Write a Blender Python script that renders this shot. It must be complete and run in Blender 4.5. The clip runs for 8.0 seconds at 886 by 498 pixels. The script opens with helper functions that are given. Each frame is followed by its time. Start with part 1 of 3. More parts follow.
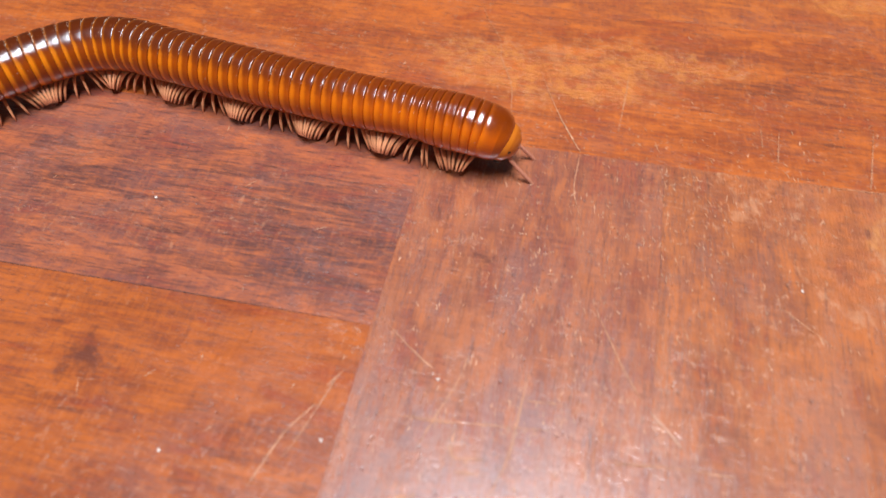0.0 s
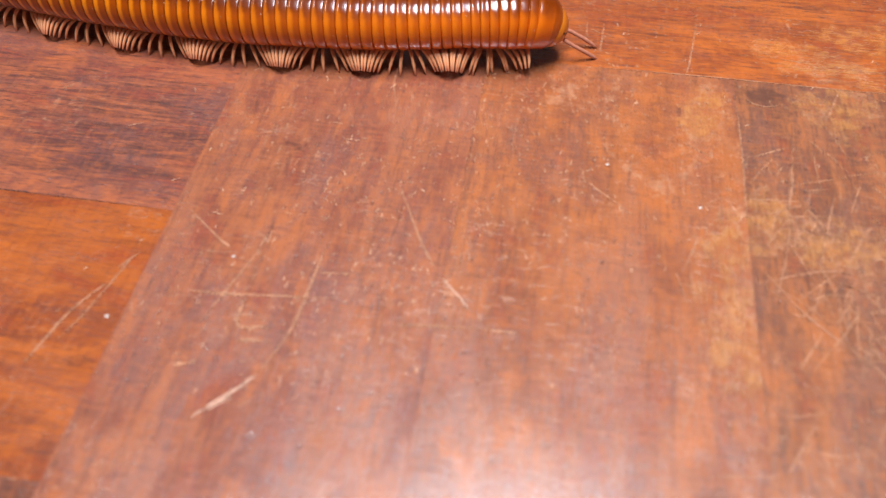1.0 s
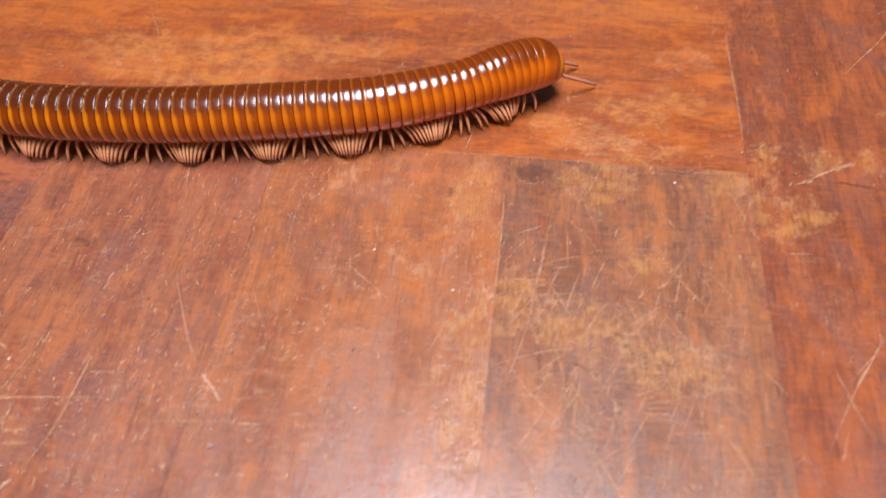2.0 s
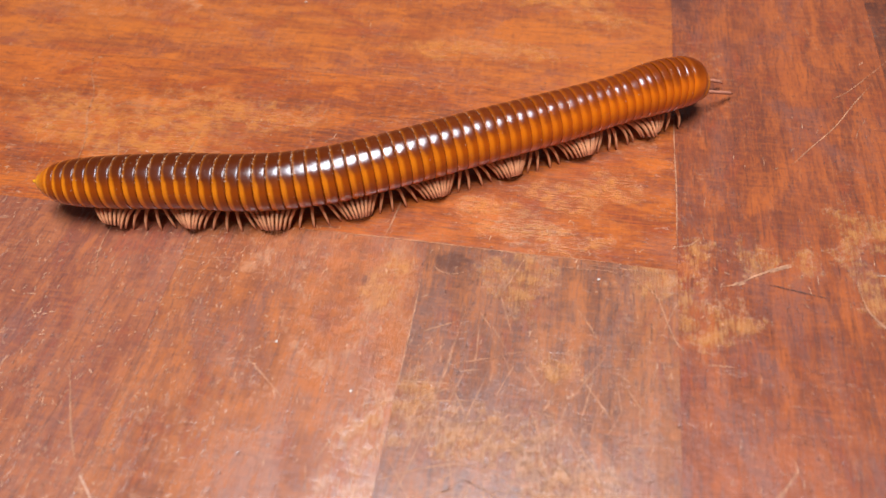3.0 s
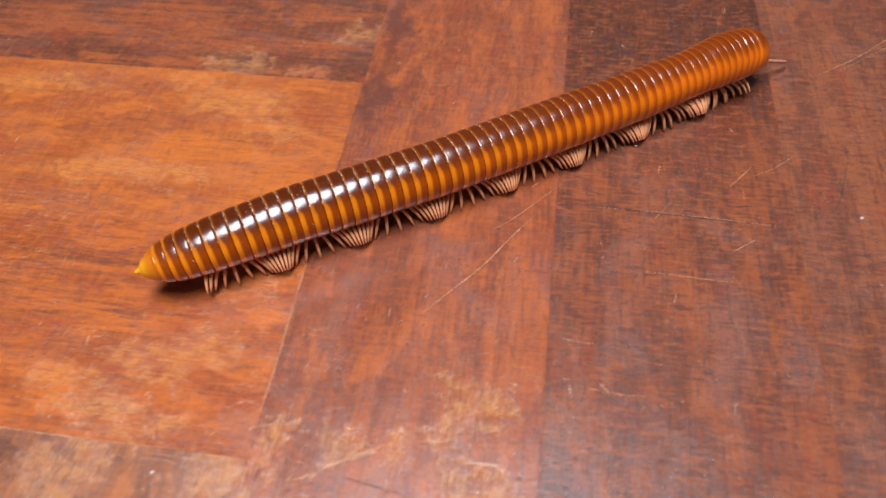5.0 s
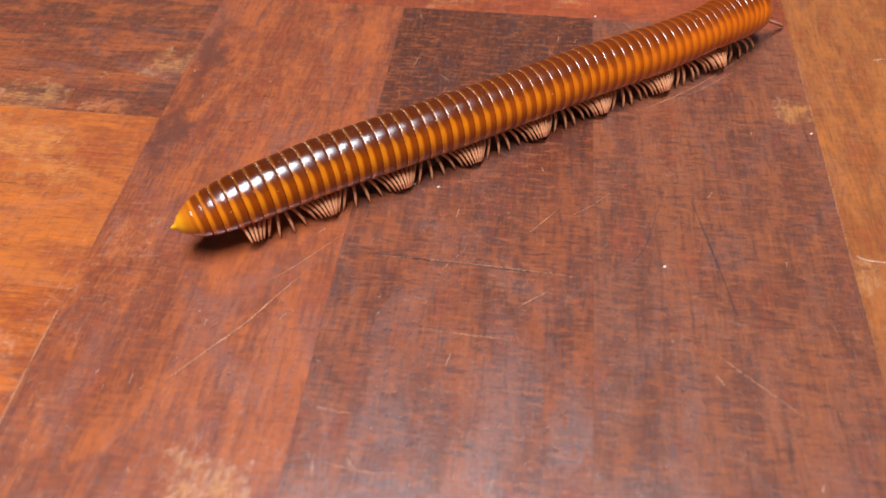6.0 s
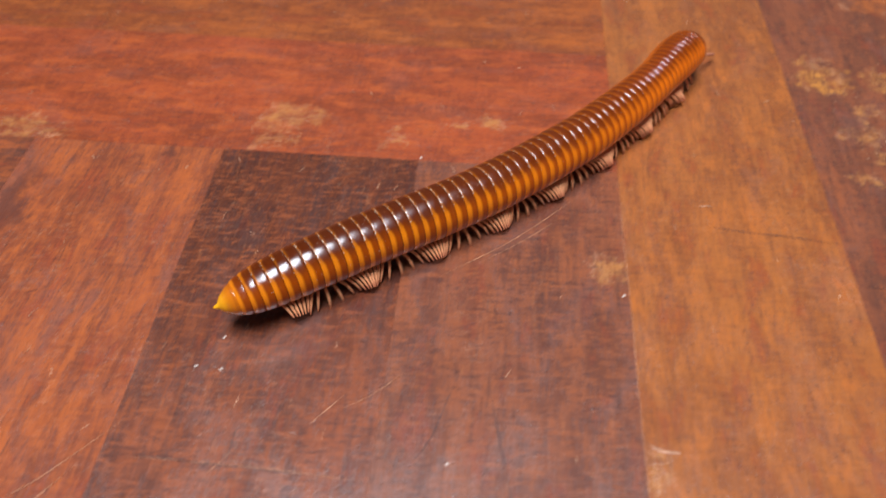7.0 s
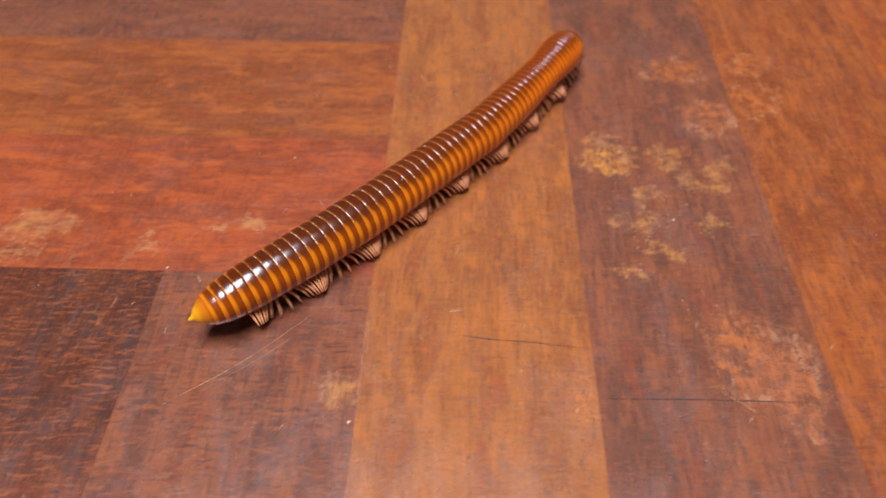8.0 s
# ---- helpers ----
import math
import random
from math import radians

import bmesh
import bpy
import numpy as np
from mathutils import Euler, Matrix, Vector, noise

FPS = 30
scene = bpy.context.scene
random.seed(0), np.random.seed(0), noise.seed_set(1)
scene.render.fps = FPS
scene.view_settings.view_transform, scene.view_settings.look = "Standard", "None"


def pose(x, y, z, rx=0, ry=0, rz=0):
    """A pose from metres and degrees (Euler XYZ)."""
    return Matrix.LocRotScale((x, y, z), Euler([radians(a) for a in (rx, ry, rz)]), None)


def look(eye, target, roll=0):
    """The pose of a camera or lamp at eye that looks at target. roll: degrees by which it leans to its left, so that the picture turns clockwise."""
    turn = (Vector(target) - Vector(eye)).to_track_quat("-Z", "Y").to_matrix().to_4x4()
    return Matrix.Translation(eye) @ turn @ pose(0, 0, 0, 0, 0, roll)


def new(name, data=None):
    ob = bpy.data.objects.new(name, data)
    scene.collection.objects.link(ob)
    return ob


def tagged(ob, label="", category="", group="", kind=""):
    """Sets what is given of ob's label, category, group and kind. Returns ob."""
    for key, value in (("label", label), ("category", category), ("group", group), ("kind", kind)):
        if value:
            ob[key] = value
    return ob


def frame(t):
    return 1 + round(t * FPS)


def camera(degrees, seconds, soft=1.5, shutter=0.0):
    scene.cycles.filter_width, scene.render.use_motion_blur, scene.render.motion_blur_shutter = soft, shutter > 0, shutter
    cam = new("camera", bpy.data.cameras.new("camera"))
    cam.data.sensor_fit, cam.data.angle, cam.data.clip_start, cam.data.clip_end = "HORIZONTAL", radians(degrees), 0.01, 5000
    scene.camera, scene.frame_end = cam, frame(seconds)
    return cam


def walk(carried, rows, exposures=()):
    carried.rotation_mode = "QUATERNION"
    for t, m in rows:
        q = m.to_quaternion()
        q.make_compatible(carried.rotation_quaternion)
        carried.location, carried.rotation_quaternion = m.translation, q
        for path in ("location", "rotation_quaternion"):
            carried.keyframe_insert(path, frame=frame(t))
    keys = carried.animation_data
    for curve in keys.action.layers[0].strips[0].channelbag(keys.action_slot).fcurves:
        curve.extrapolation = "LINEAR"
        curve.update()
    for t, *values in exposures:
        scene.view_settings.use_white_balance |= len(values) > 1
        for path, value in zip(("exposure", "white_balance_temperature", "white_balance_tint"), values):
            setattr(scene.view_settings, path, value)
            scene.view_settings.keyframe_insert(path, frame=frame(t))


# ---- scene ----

# ================================================================ camera
cam = camera(59.67, 8.0, 1.35, 0.3)
cam.data.dof.use_dof, cam.data.dof.focus_distance, cam.data.dof.aperture_fstop = True, 0.134, 18.0
walk(cam, [
    (0, pose(-0.21581, -0.21517, 0.09438, 37.587, 1.112, 12.034)),
    (0.2, pose(-0.21294, -0.21909, 0.09328, 37.653, 2.331, 10.697)),
    (0.3, pose(-0.21133, -0.21971, 0.09265, 39.008, 3.649, 10.307)),
    (0.5, pose(-0.20692, -0.22378, 0.08816, 39.608, 3.824, 9.783)),
    (0.7, pose(-0.20077, -0.22540, 0.08489, 38.351, 1.039, 9.130)),
    (0.8, pose(-0.19607, -0.22481, 0.08444, 38.164, 1.178, 9.370)),
    (1, pose(-0.18913, -0.22343, 0.08347, 37.260, 0.943, 9.430)),
    (1.2, pose(-0.18261, -0.22057, 0.08609, 36.778, 0.877, 9.700)),
    (1.3, pose(-0.17996, -0.21903, 0.08797, 36.233, 0.507, 9.676)),
    (1.5, pose(-0.17414, -0.21709, 0.08878, 37.285, 1.252, 8.702)),
    (1.7, pose(-0.16535, -0.21644, 0.08947, 36.751, 2.119, 8.065)),
    (1.8, pose(-0.16289, -0.21488, 0.09130, 36.534, 2.118, 7.628)),
    (2, pose(-0.15734, -0.21300, 0.09656, 37.085, 1.672, 6.795)),
    (2.2, pose(-0.15290, -0.20980, 0.09865, 37.980, 2.689, 7.999)),
    (3.3, pose(-0.13643, -0.19310, 0.09972, 37.913, 1.313, 9.349)),
    (3.5, pose(-0.13154, -0.19026, 0.09899, 38.240, 1.081, 9.082)),
    (3.7, pose(-0.12587, -0.18666, 0.09866, 38.099, 1.295, 9.044)),
    (4, pose(-0.12000, -0.18021, 0.09762, 37.630, 1.168, 8.598)),
    (4.2, pose(-0.11719, -0.17630, 0.09727, 37.579, 1.195, 8.591)),
    (4.5, pose(-0.10561, -0.16951, 0.09903, 37.747, 1.793, 8.772)),
    (4.7, pose(-0.09542, -0.16456, 0.09894, 37.714, 1.543, 8.397)),
    (4.8, pose(-0.09161, -0.16209, 0.09999, 37.606, 1.626, 8.462)),
    (5, pose(-0.08451, -0.15864, 0.10083, 38.236, 1.461, 8.028)),
    (5.2, pose(-0.07646, -0.15592, 0.09890, 38.555, 1.519, 7.883)),
    (6.3, pose(-0.04732, -0.13710, 0.09509, 39.453, 0.188, 6.284)),
    (6.5, pose(-0.04268, -0.13218, 0.09476, 39.670, 0.119, 5.890)),
    (6.7, pose(-0.03631, -0.12467, 0.09764, 40.099, 0.328, 5.537)),
    (6.8, pose(-0.03374, -0.12226, 0.09928, 40.365, 0.114, 5.206)),
    (7, pose(-0.02588, -0.11642, 0.10525, 41.523, -0.316, 4.755)),
    (7.2, pose(-0.01876, -0.11167, 0.10753, 41.791, -0.729, 4.203)),
    (7.5, pose(-0.00716, -0.10357, 0.10791, 42.069, -0.568, 3.739)),
    (7.7, pose(0.00229, -0.09978, 0.10867, 42.229, -0.422, 3.167)),
    (8, pose(0.01633, -0.09571, 0.11123, 42.765, 0.035, 1.715)),
], exposures=[(0, 0.02), (1.0, 0.06), (2.0, -0.06), (3.5, -0.08), (5, -0.09), (6.5, -0.02), (7, -0.12), (8, -0.08)])

# ================================================================ light
world = bpy.data.worlds.new("world")
scene.world = world
world.use_nodes = True
world.node_tree.nodes["Background"].inputs[0].default_value = (0.9, 0.95, 1.0, 1)
world.node_tree.nodes["Background"].inputs[1].default_value = 0.008


def ceiling_lamp(name, at, wide, deep, power, color):
    """A lamp under the ceiling that shines down."""
    data = bpy.data.lights.new(name, "AREA")
    data.shape, data.size, data.size_y, data.energy, data.color = "ELLIPSE", wide, deep, power, color
    ob = new(name, data)
    ob.matrix_world = look(at, (-0.12, -0.03, 0.0))
    return ob


ceiling_lamp("ceiling_light", (-0.10, -0.28, 2.36), 0.90, 1.50, 127, (0.885, 0.955, 1.08))

# ================================================================ material helpers


class Graph:
    """A small writer of shader nodes."""

    def __init__(self, name):
        self.mat = bpy.data.materials.new(name)
        self.mat.use_nodes = True
        self.nt = self.mat.node_tree
        self.bsdf = self.nt.nodes["Principled BSDF"]

    def node(self, kind, **inputs):
        n = self.nt.nodes.new(kind)
        for key, value in inputs.items():
            self.put(n.inputs[key.replace("_", " ")], value)
        return n

    def put(self, socket, value):
        if isinstance(value, bpy.types.NodeSocket):
            self.nt.links.new(value, socket)
        else:
            socket.default_value = value

    def math(self, op, a, b=0.0, c=0.0, clamp=False):
        n = self.nt.nodes.new("ShaderNodeMath")
        n.operation, n.use_clamp = op, clamp
        for i, v in enumerate((a, b, c)):
            self.put(n.inputs[i], v)
        return n.outputs[0]

    def vec(self, op, a, b=(0, 0, 0), out=0):
        n = self.nt.nodes.new("ShaderNodeVectorMath")
        n.operation = op
        self.put(n.inputs[0], a)
        self.put(n.inputs[1], b)
        return n.outputs[out]

    def noise(self, vector, scale, detail=3.0, rough=0.55, distortion=0.0, color=False):
        n = self.node("ShaderNodeTexNoise", Vector=vector, Scale=scale, Detail=detail, Roughness=rough, Distortion=distortion)
        return n.outputs["Color"] if color else n.outputs["Fac"]

    def ramp(self, fac, lo, hi, a=0.0, b=1.0):
        n = self.nt.nodes.new("ShaderNodeMapRange")
        n.interpolation_type = "SMOOTHSTEP"
        for i, v in enumerate((fac, lo, hi, a, b)):
            self.put(n.inputs[i], v)
        return n.outputs[0]

    def mix(self, fac, a, b, mode="MIX"):
        n = self.nt.nodes.new("ShaderNodeMix")
        n.data_type, n.blend_type = "RGBA", mode
        for i, v in ((0, fac), (6, a), (7, b)):
            self.put(n.inputs[i], v)
        return n.outputs[2]

    def bump(self, height, strength, distance):
        n = self.node("ShaderNodeBump", Height=height, Strength=strength, Distance=distance)
        self.put(self.bsdf.inputs["Normal"], n.outputs[0])

    def set(self, **inputs):
        for key, value in inputs.items():
            self.put(self.bsdf.inputs[key.replace("_", " ")], value)
        return self.mat


def rgb(r, g, b):
    return (r, g, b, 1.0)


# Worn spots in the varnish of each block: middle and half axes in millimetres, and what shows: bare orange wood (0), tan wood (1), yellow sapwood (2), golden wood (3).
SPOTS_RUSSET = [(-89, -120, 3.4, 3.0, 1), (-86, -124, 3.1, 3.2, 1), (-83, -125, 2.6, 2.4, 1), (-117, -115, 1.8, 3.5, 1), (-118, -119, 2.1, 2.8, 0), (-118, -124, 2.7, 2.4, 1),
                (-118, -128, 3.3, 2.6, 1), (-115, -130, 4.3, 2.1, 1), (-109, -115, 2.1, 3.5, 1), (-101, -115, 2.3, 3.5, 1), (-111, -128, 2.2, 2.3, 1), (-87, -108, 2.4, 2.5, 1), (-115, -69, 2.9, 4.0, 0), (-92, -106, 1.8, 4.5, 1), (-93, -114, 1.8, 3.0, 1)]
SPOTS_RUST = [(-152, -112, 4.6, 2.2, 3), (-144, -115, 4.5, 2.3, 1), (-137, -117, 5.0, 2.6, 3), (-139, -107, 6.4, 2.1, 3), (-131, -104, 3.8, 2.6, 3), (-129, -92, 4.4, 2.1, 0), (-218, -102, 15.0, 5.5, 3), (-205, -94, 16.0, 4.0, 3), (-235, -97, 9.0, 4.0, 3)]
STAINS_RUST = [(-160, -91, 16, 3.5), (-152, -99, 10, 2), (-178, -98, 16, 4)]
STAINS_STREAKY = [(-285, -140, 30, 7), (-254, -150, 14, 6)]
SPOTS_PLUM = [(-124, -123, 4.2, 3.0, 1), (-144, -126, 2.6, 5.4, 1), (-137, -140, 2.6, 2.0, 1), (-149, -124, 1.8, 2.5, 1), (-158, -149, 2.4, 5.0, 1), (-146, -152, 7.0, 4.0, 1), (-134, -158, 6.0, 4.0, 1)]
SPOTS_ROSE = [(-163, -140, 2.6, 8.0, 0), (-166, -129, 2.6, 4.2, 1), (-163, -154, 2.6, 5.0, 1), (-163, -168, 2.4, 9.0, 1), (-164, -128, 2.4, 5.0, 0), (-172, -131, 6.0, 12.0, 0), (-183, -112, 8.0, 14.0, 0)]
SPOTS_GREY = [(48, 35, 5.0, 3.4, 2), (62, 36, 3.7, 4.2, 1), (72, 31, 2.4, 3.6, 1), (69, 70, 7.5, 3.9, 0), (73, 51, 5.0, 5.6, 0), (56, 23, 2.8, 1.8, 1), (53, 16, 3.4, 2.7, 1),
              (66, 15, 1.9, 2.7, 1), (47, 42, 3.7, 1.9, 1), (68, 28, 4.5, 2.4, 1), (49, 2, 2.6, 1.5, 1), (57, 8, 3.9, 1.6, 1), (66, -16, 5, 8, 0), (74, -22, 4, 9, 0)]
SPOTS_ORANGE = [(-143, -49, 9.0, 3.6, 3), (-153, -43, 6.0, 2.0, 3), (-134, -55, 5.0, 2.6, 3), (-184, -47, 9.0, 2.6, 3), (-166, -70, 8.0, 2.4, 3), (-149, -69, 6.0, 2.2, 3), (-240, -62, 14.0, 4.0, 0), (-215, -52, 8.0, 3.0, 3)]
SPOTS_OCHRE = [(89, 73, 5.4, 3.3, 0), (84, 58, 5.9, 5.3, 0)]
SPOTS_RED = [(-69, 12, 5.4, 3.2, 1), (-71, 4, 3.1, 2.5, 1), (-28, 13, 4.0, 1.5, 1), (-45, 5, 2.2, 1.3, 1), (-124, 3, 7.4, 3.2, 1)]
SPOTS_UMBER = [(-3, -26, 2.8, 2.8, 1)]
SPOTS_TAN = [(39, -26, 1.3, 3.4, 0), (1, -65, 1.5, 2.8, 1)]
SPOTS_SMOKE = [(-122, -24, 5.0, 3.2, 1), (-147, -37, 6.0, 2.6, 1), (-131, -38, 4.1, 2.3, 0)]
KNOTS = [(-278, -174, 3.6, 3.9), (-278, -174, 1.8, 2.2), (-155.5, -123, 4.5, 2.6), (-224.6, -144, 1.6, 1.4), (-116, -20, 3.5, 15), (-117, -44, 3.5, 11), (-103, -40, 1.3, 1.3), (-91, -2, 2, 1.6)]
BARE = (rgb(0.46, 0.118, 0.023), rgb(0.48, 0.184, 0.045), rgb(0.57, 0.215, 0.036), rgb(0.54, 0.172, 0.026))
MAUVE = rgb(0.20, 0.085, 0.065)


def wood(name, light, dark, streak=0.5, fleck=0.6, spots=(), smoke=0.5, weave=0.35, dark_end=0.0, stains=(), shine=1.52):
    """Varnished hardwood: mottled tone, grain along the block, weave across it, pits, worn spots with pale rims, pale scuffs."""
    g = Graph(name)
    local = g.node("ShaderNodeTexCoord").outputs["Object"]
    rnd = g.node("ShaderNodeObjectInfo").outputs["Random"]
    place = g.node("ShaderNodeNewGeometry").outputs["Position"]
    shift = g.node("ShaderNodeCombineXYZ", X=g.math("MULTIPLY", rnd, 37.0), Y=g.math("MULTIPLY", rnd, 91.0), Z=g.math("MULTIPLY", rnd, 13.0)).outputs[0]

    def grain(along, across, scale, detail=3.0, rough=0.6, bend=0.3):
        return g.noise(g.vec("ADD", g.vec("MULTIPLY", local, (along, across, 1.0)), shift), scale, detail, rough, bend)

    def nearest(found, where):
        near = None
        for x, y, a, b in found:
            d = g.vec("LENGTH", g.vec("MULTIPLY", g.vec("SUBTRACT", where, (x / 1000, y / 1000, 0)), (1000 / a, 1000 / b, 0)), out=1)
            near = d if near is None else g.math("MINIMUM", near, d)
        return near

    broad = grain(1.0, 4.0, 28.0, 5.0, 0.62, 0.5)
    mottle = grain(1.0, 2.2, 95.0, 6.0, 0.66, 0.5)
    clouds = grain(1.0, 1.8, 60.0, 6.0, 0.66, 0.8)
    streaks = grain(1.0, 16.0, 42.0, 6.0, 0.68, 0.5)
    fibre = grain(1.0, 7.0, 380.0, 4.0, 0.66)
    cross = grain(6.0, 1.0, 250.0, 5.0, 0.70, 0.9)
    fine = g.noise(g.vec("ADD", local, shift), 1200.0, 3.0, 0.65)
    deep = g.mix(0.55, dark, rgb(0.045, 0.020, 0.018))
    vivid = g.mix(min(0.45, max(0.12, 2.2 * (light[0] - 0.2))), light, rgb(0.60, 0.140, 0.016))
    ruddy = g.mix(0.5, dark, rgb(0.37, 0.055, 0.020))
    col = g.mix(g.ramp(g.math("ADD", broad, g.math("MULTIPLY", g.math("SUBTRACT", mottle, 0.5), 0.8)), 0.36, 0.64), dark, light)
    col = g.mix(g.math("MULTIPLY", g.ramp(mottle, 0.52, 0.66), 0.65), col, vivid)
    col = g.mix(g.math("MULTIPLY", g.ramp(mottle, 0.47, 0.34), 0.35 + 0.4 * streak), col, ruddy)
    col = g.mix(g.math("MULTIPLY", g.ramp(clouds, 0.50, 0.66), smoke), col, g.mix(0.45, dark, MAUVE))
    col = g.mix(g.math("MULTIPLY", g.ramp(streaks, 0.50, 0.66), streak), col, deep)
    if dark_end:        # one end of the block has gone dark
        far = g.math("ADD", g.node("ShaderNodeSeparateXYZ", Vector=place).outputs[1], g.math("MULTIPLY", g.math("SUBTRACT", broad, 0.5), 0.08))
        col = g.mix(g.math("MULTIPLY", g.ramp(far, -0.062, -0.026), dark_end), col, rgb(0.42, 0.40, 0.44), "MULTIPLY")
    if stains:          # dark stains that run with the grain
        far = nearest(stains, place)
        col = g.mix(g.math("MULTIPLY", g.ramp(far, 1.5, 0.5), g.ramp(grain(1.0, 9.0, 75.0, 6.0, 0.70, 0.6), 0.44, 0.60, 0.0, 0.85)), col, deep)
    # fine fibres along the grain, weave across it, dark pits
    col = g.mix(g.math("MULTIPLY", g.ramp(fibre, 0.50, 0.66), 0.25 + 0.45 * streak), col, deep)
    col = g.mix(g.math("MULTIPLY", g.ramp(fibre, 0.48, 0.34), 0.45), col, vivid)
    col = g.mix(g.math("MULTIPLY", g.ramp(cross, 0.50, 0.64), weave), col, vivid)
    col = g.mix(g.math("MULTIPLY", g.ramp(cross, 0.47, 0.34), weave), col, deep)
    cracks = grain(1.0, 11.0, 150.0, 5.0, 0.72, 0.7)
    col = g.mix(g.math("MULTIPLY", g.ramp(cracks, 0.57, 0.66), 0.25 + 0.5 * streak), col, rgb(0.050, 0.022, 0.018))
    col = g.mix(g.math("MULTIPLY", g.ramp(cracks, 0.40, 0.32), 0.30), col, g.mix(0.5, light, rgb(0.56, 0.20, 0.06)))
    pits = g.math("MULTIPLY", g.ramp(grain(1.0, 1.6, 950.0, 3.0, 0.6), 0.62, 0.74), g.ramp(clouds, 0.40, 0.60))
    col = g.mix(g.math("MULTIPLY", pits, 0.5), col, rgb(0.040, 0.020, 0.020))
    # worn spots, ragged, with pale rims where the varnish breaks off
    warp = g.vec("SCALE", g.vec("SUBTRACT", g.noise(place, 150.0, 7.0, 0.74, 0.0, True), (0.5, 0.5, 0.5)))
    warp.node.inputs["Scale"].default_value = 0.021
    spot = g.vec("ADD", place, warp)

    patchy = g.ramp(g.math("ADD", g.math("MULTIPLY", g.noise(place, 330.0, 6.0, 0.72), 0.6), g.math("MULTIPLY", fibre, 0.4)), 0.43, 0.58, 0.0, 1.0)
    bare = 0.0
    for kind in (0, 1, 2, 3):
        near = nearest([q[:4] for q in spots if q[4] == kind], spot)
        if near is None:
            continue
        inside = g.math("MULTIPLY", g.ramp(near, 1.60, 0.70), patchy)
        col = g.mix(g.math("MULTIPLY", inside, (0.70, 0.66, 0.85, 0.68)[kind]), col, BARE[kind])
        rim = g.math("MULTIPLY", g.ramp(g.math("ABSOLUTE", g.math("SUBTRACT", near, 1.15)), 0.16, 0.04), g.ramp(mottle, 0.48, 0.60))
        col = g.mix(g.math("MULTIPLY", rim, (0.30, 0.30, 0.30, 0.10)[kind]), col, rgb(0.56, 0.30, 0.17))
        bare = g.math("MAXIMUM", bare, inside)
    # knots
    for x, y, a, b in KNOTS:
        d = nearest([(x, y, a, b)], spot)
        col = g.mix(g.math("MULTIPLY", g.ramp(d, 1.3, 0.3), 0.88), col, deep)
    # pale scuffs, in flocks, along and across the block
    area = g.ramp(g.noise(place, 45.0, 3.0, 0.6), 0.42, 0.62, 0.1, 1.0)
    scuff = g.math("MAXIMUM", g.ramp(grain(1.0, 3.0, 430.0, 4.0, 0.7, 1.2), 0.58, 0.70), g.math("MULTIPLY", g.ramp(grain(3.6, 1.0, 330.0, 4.0, 0.7, 1.2), 0.58, 0.70), 0.8))
    scuff = g.math("MULTIPLY", g.math("MULTIPLY", scuff, area), fleck, clamp=True)
    col = g.mix(scuff, col, rgb(0.56, 0.27, 0.14))
    worn = g.math("MAXIMUM", bare, scuff)
    rough = g.math("ADD", g.ramp(clouds, 0.3, 0.7, 0.28, 0.40), g.math("MULTIPLY", worn, 0.14))
    height = g.math("ADD", g.math("MULTIPLY", streaks, -0.35), g.math("ADD", g.math("MULTIPLY", fine, 0.45), g.math("ADD", g.math("MULTIPLY", worn, -0.5), g.math("MULTIPLY", pits, -0.8))))
    g.bump(height, 0.45, 0.0004)
    film = g.node("ShaderNodeBump", Height=g.math("ADD", g.math("MULTIPLY", worn, -0.6), g.math("ADD", g.math("MULTIPLY", pits, -0.8), g.math("MULTIPLY", cross, 0.35))), Strength=0.22, Distance=0.00022)
    return g.set(Base_Color=col, Roughness=rough, Specular_IOR_Level=0.25, Coat_Weight=1.0, Coat_IOR=shine, Coat_Normal=film.outputs[0],
                 Coat_Roughness=g.ramp(g.math("ADD", g.math("MULTIPLY", fibre, 0.5), g.math("MULTIPLY", clouds, 0.5)), 0.38, 0.62, 0.20, 0.32))


def plain(name, color, rough=0.6, var=0.12, scale=40.0, spec=0.4):
    g = Graph(name)
    at = g.node("ShaderNodeTexCoord").outputs["Object"]
    n = g.noise(at, scale, 4.0, 0.6)
    c = g.mix(g.ramp(n, 0.3, 0.7), rgb(*[v * (1 - var) for v in color]), rgb(*[min(1, v * (1 + var)) for v in color]))
    g.bump(n, 0.15, 0.1 / scale)
    return g.set(Base_Color=c, Roughness=rough, Specular_IOR_Level=spec)


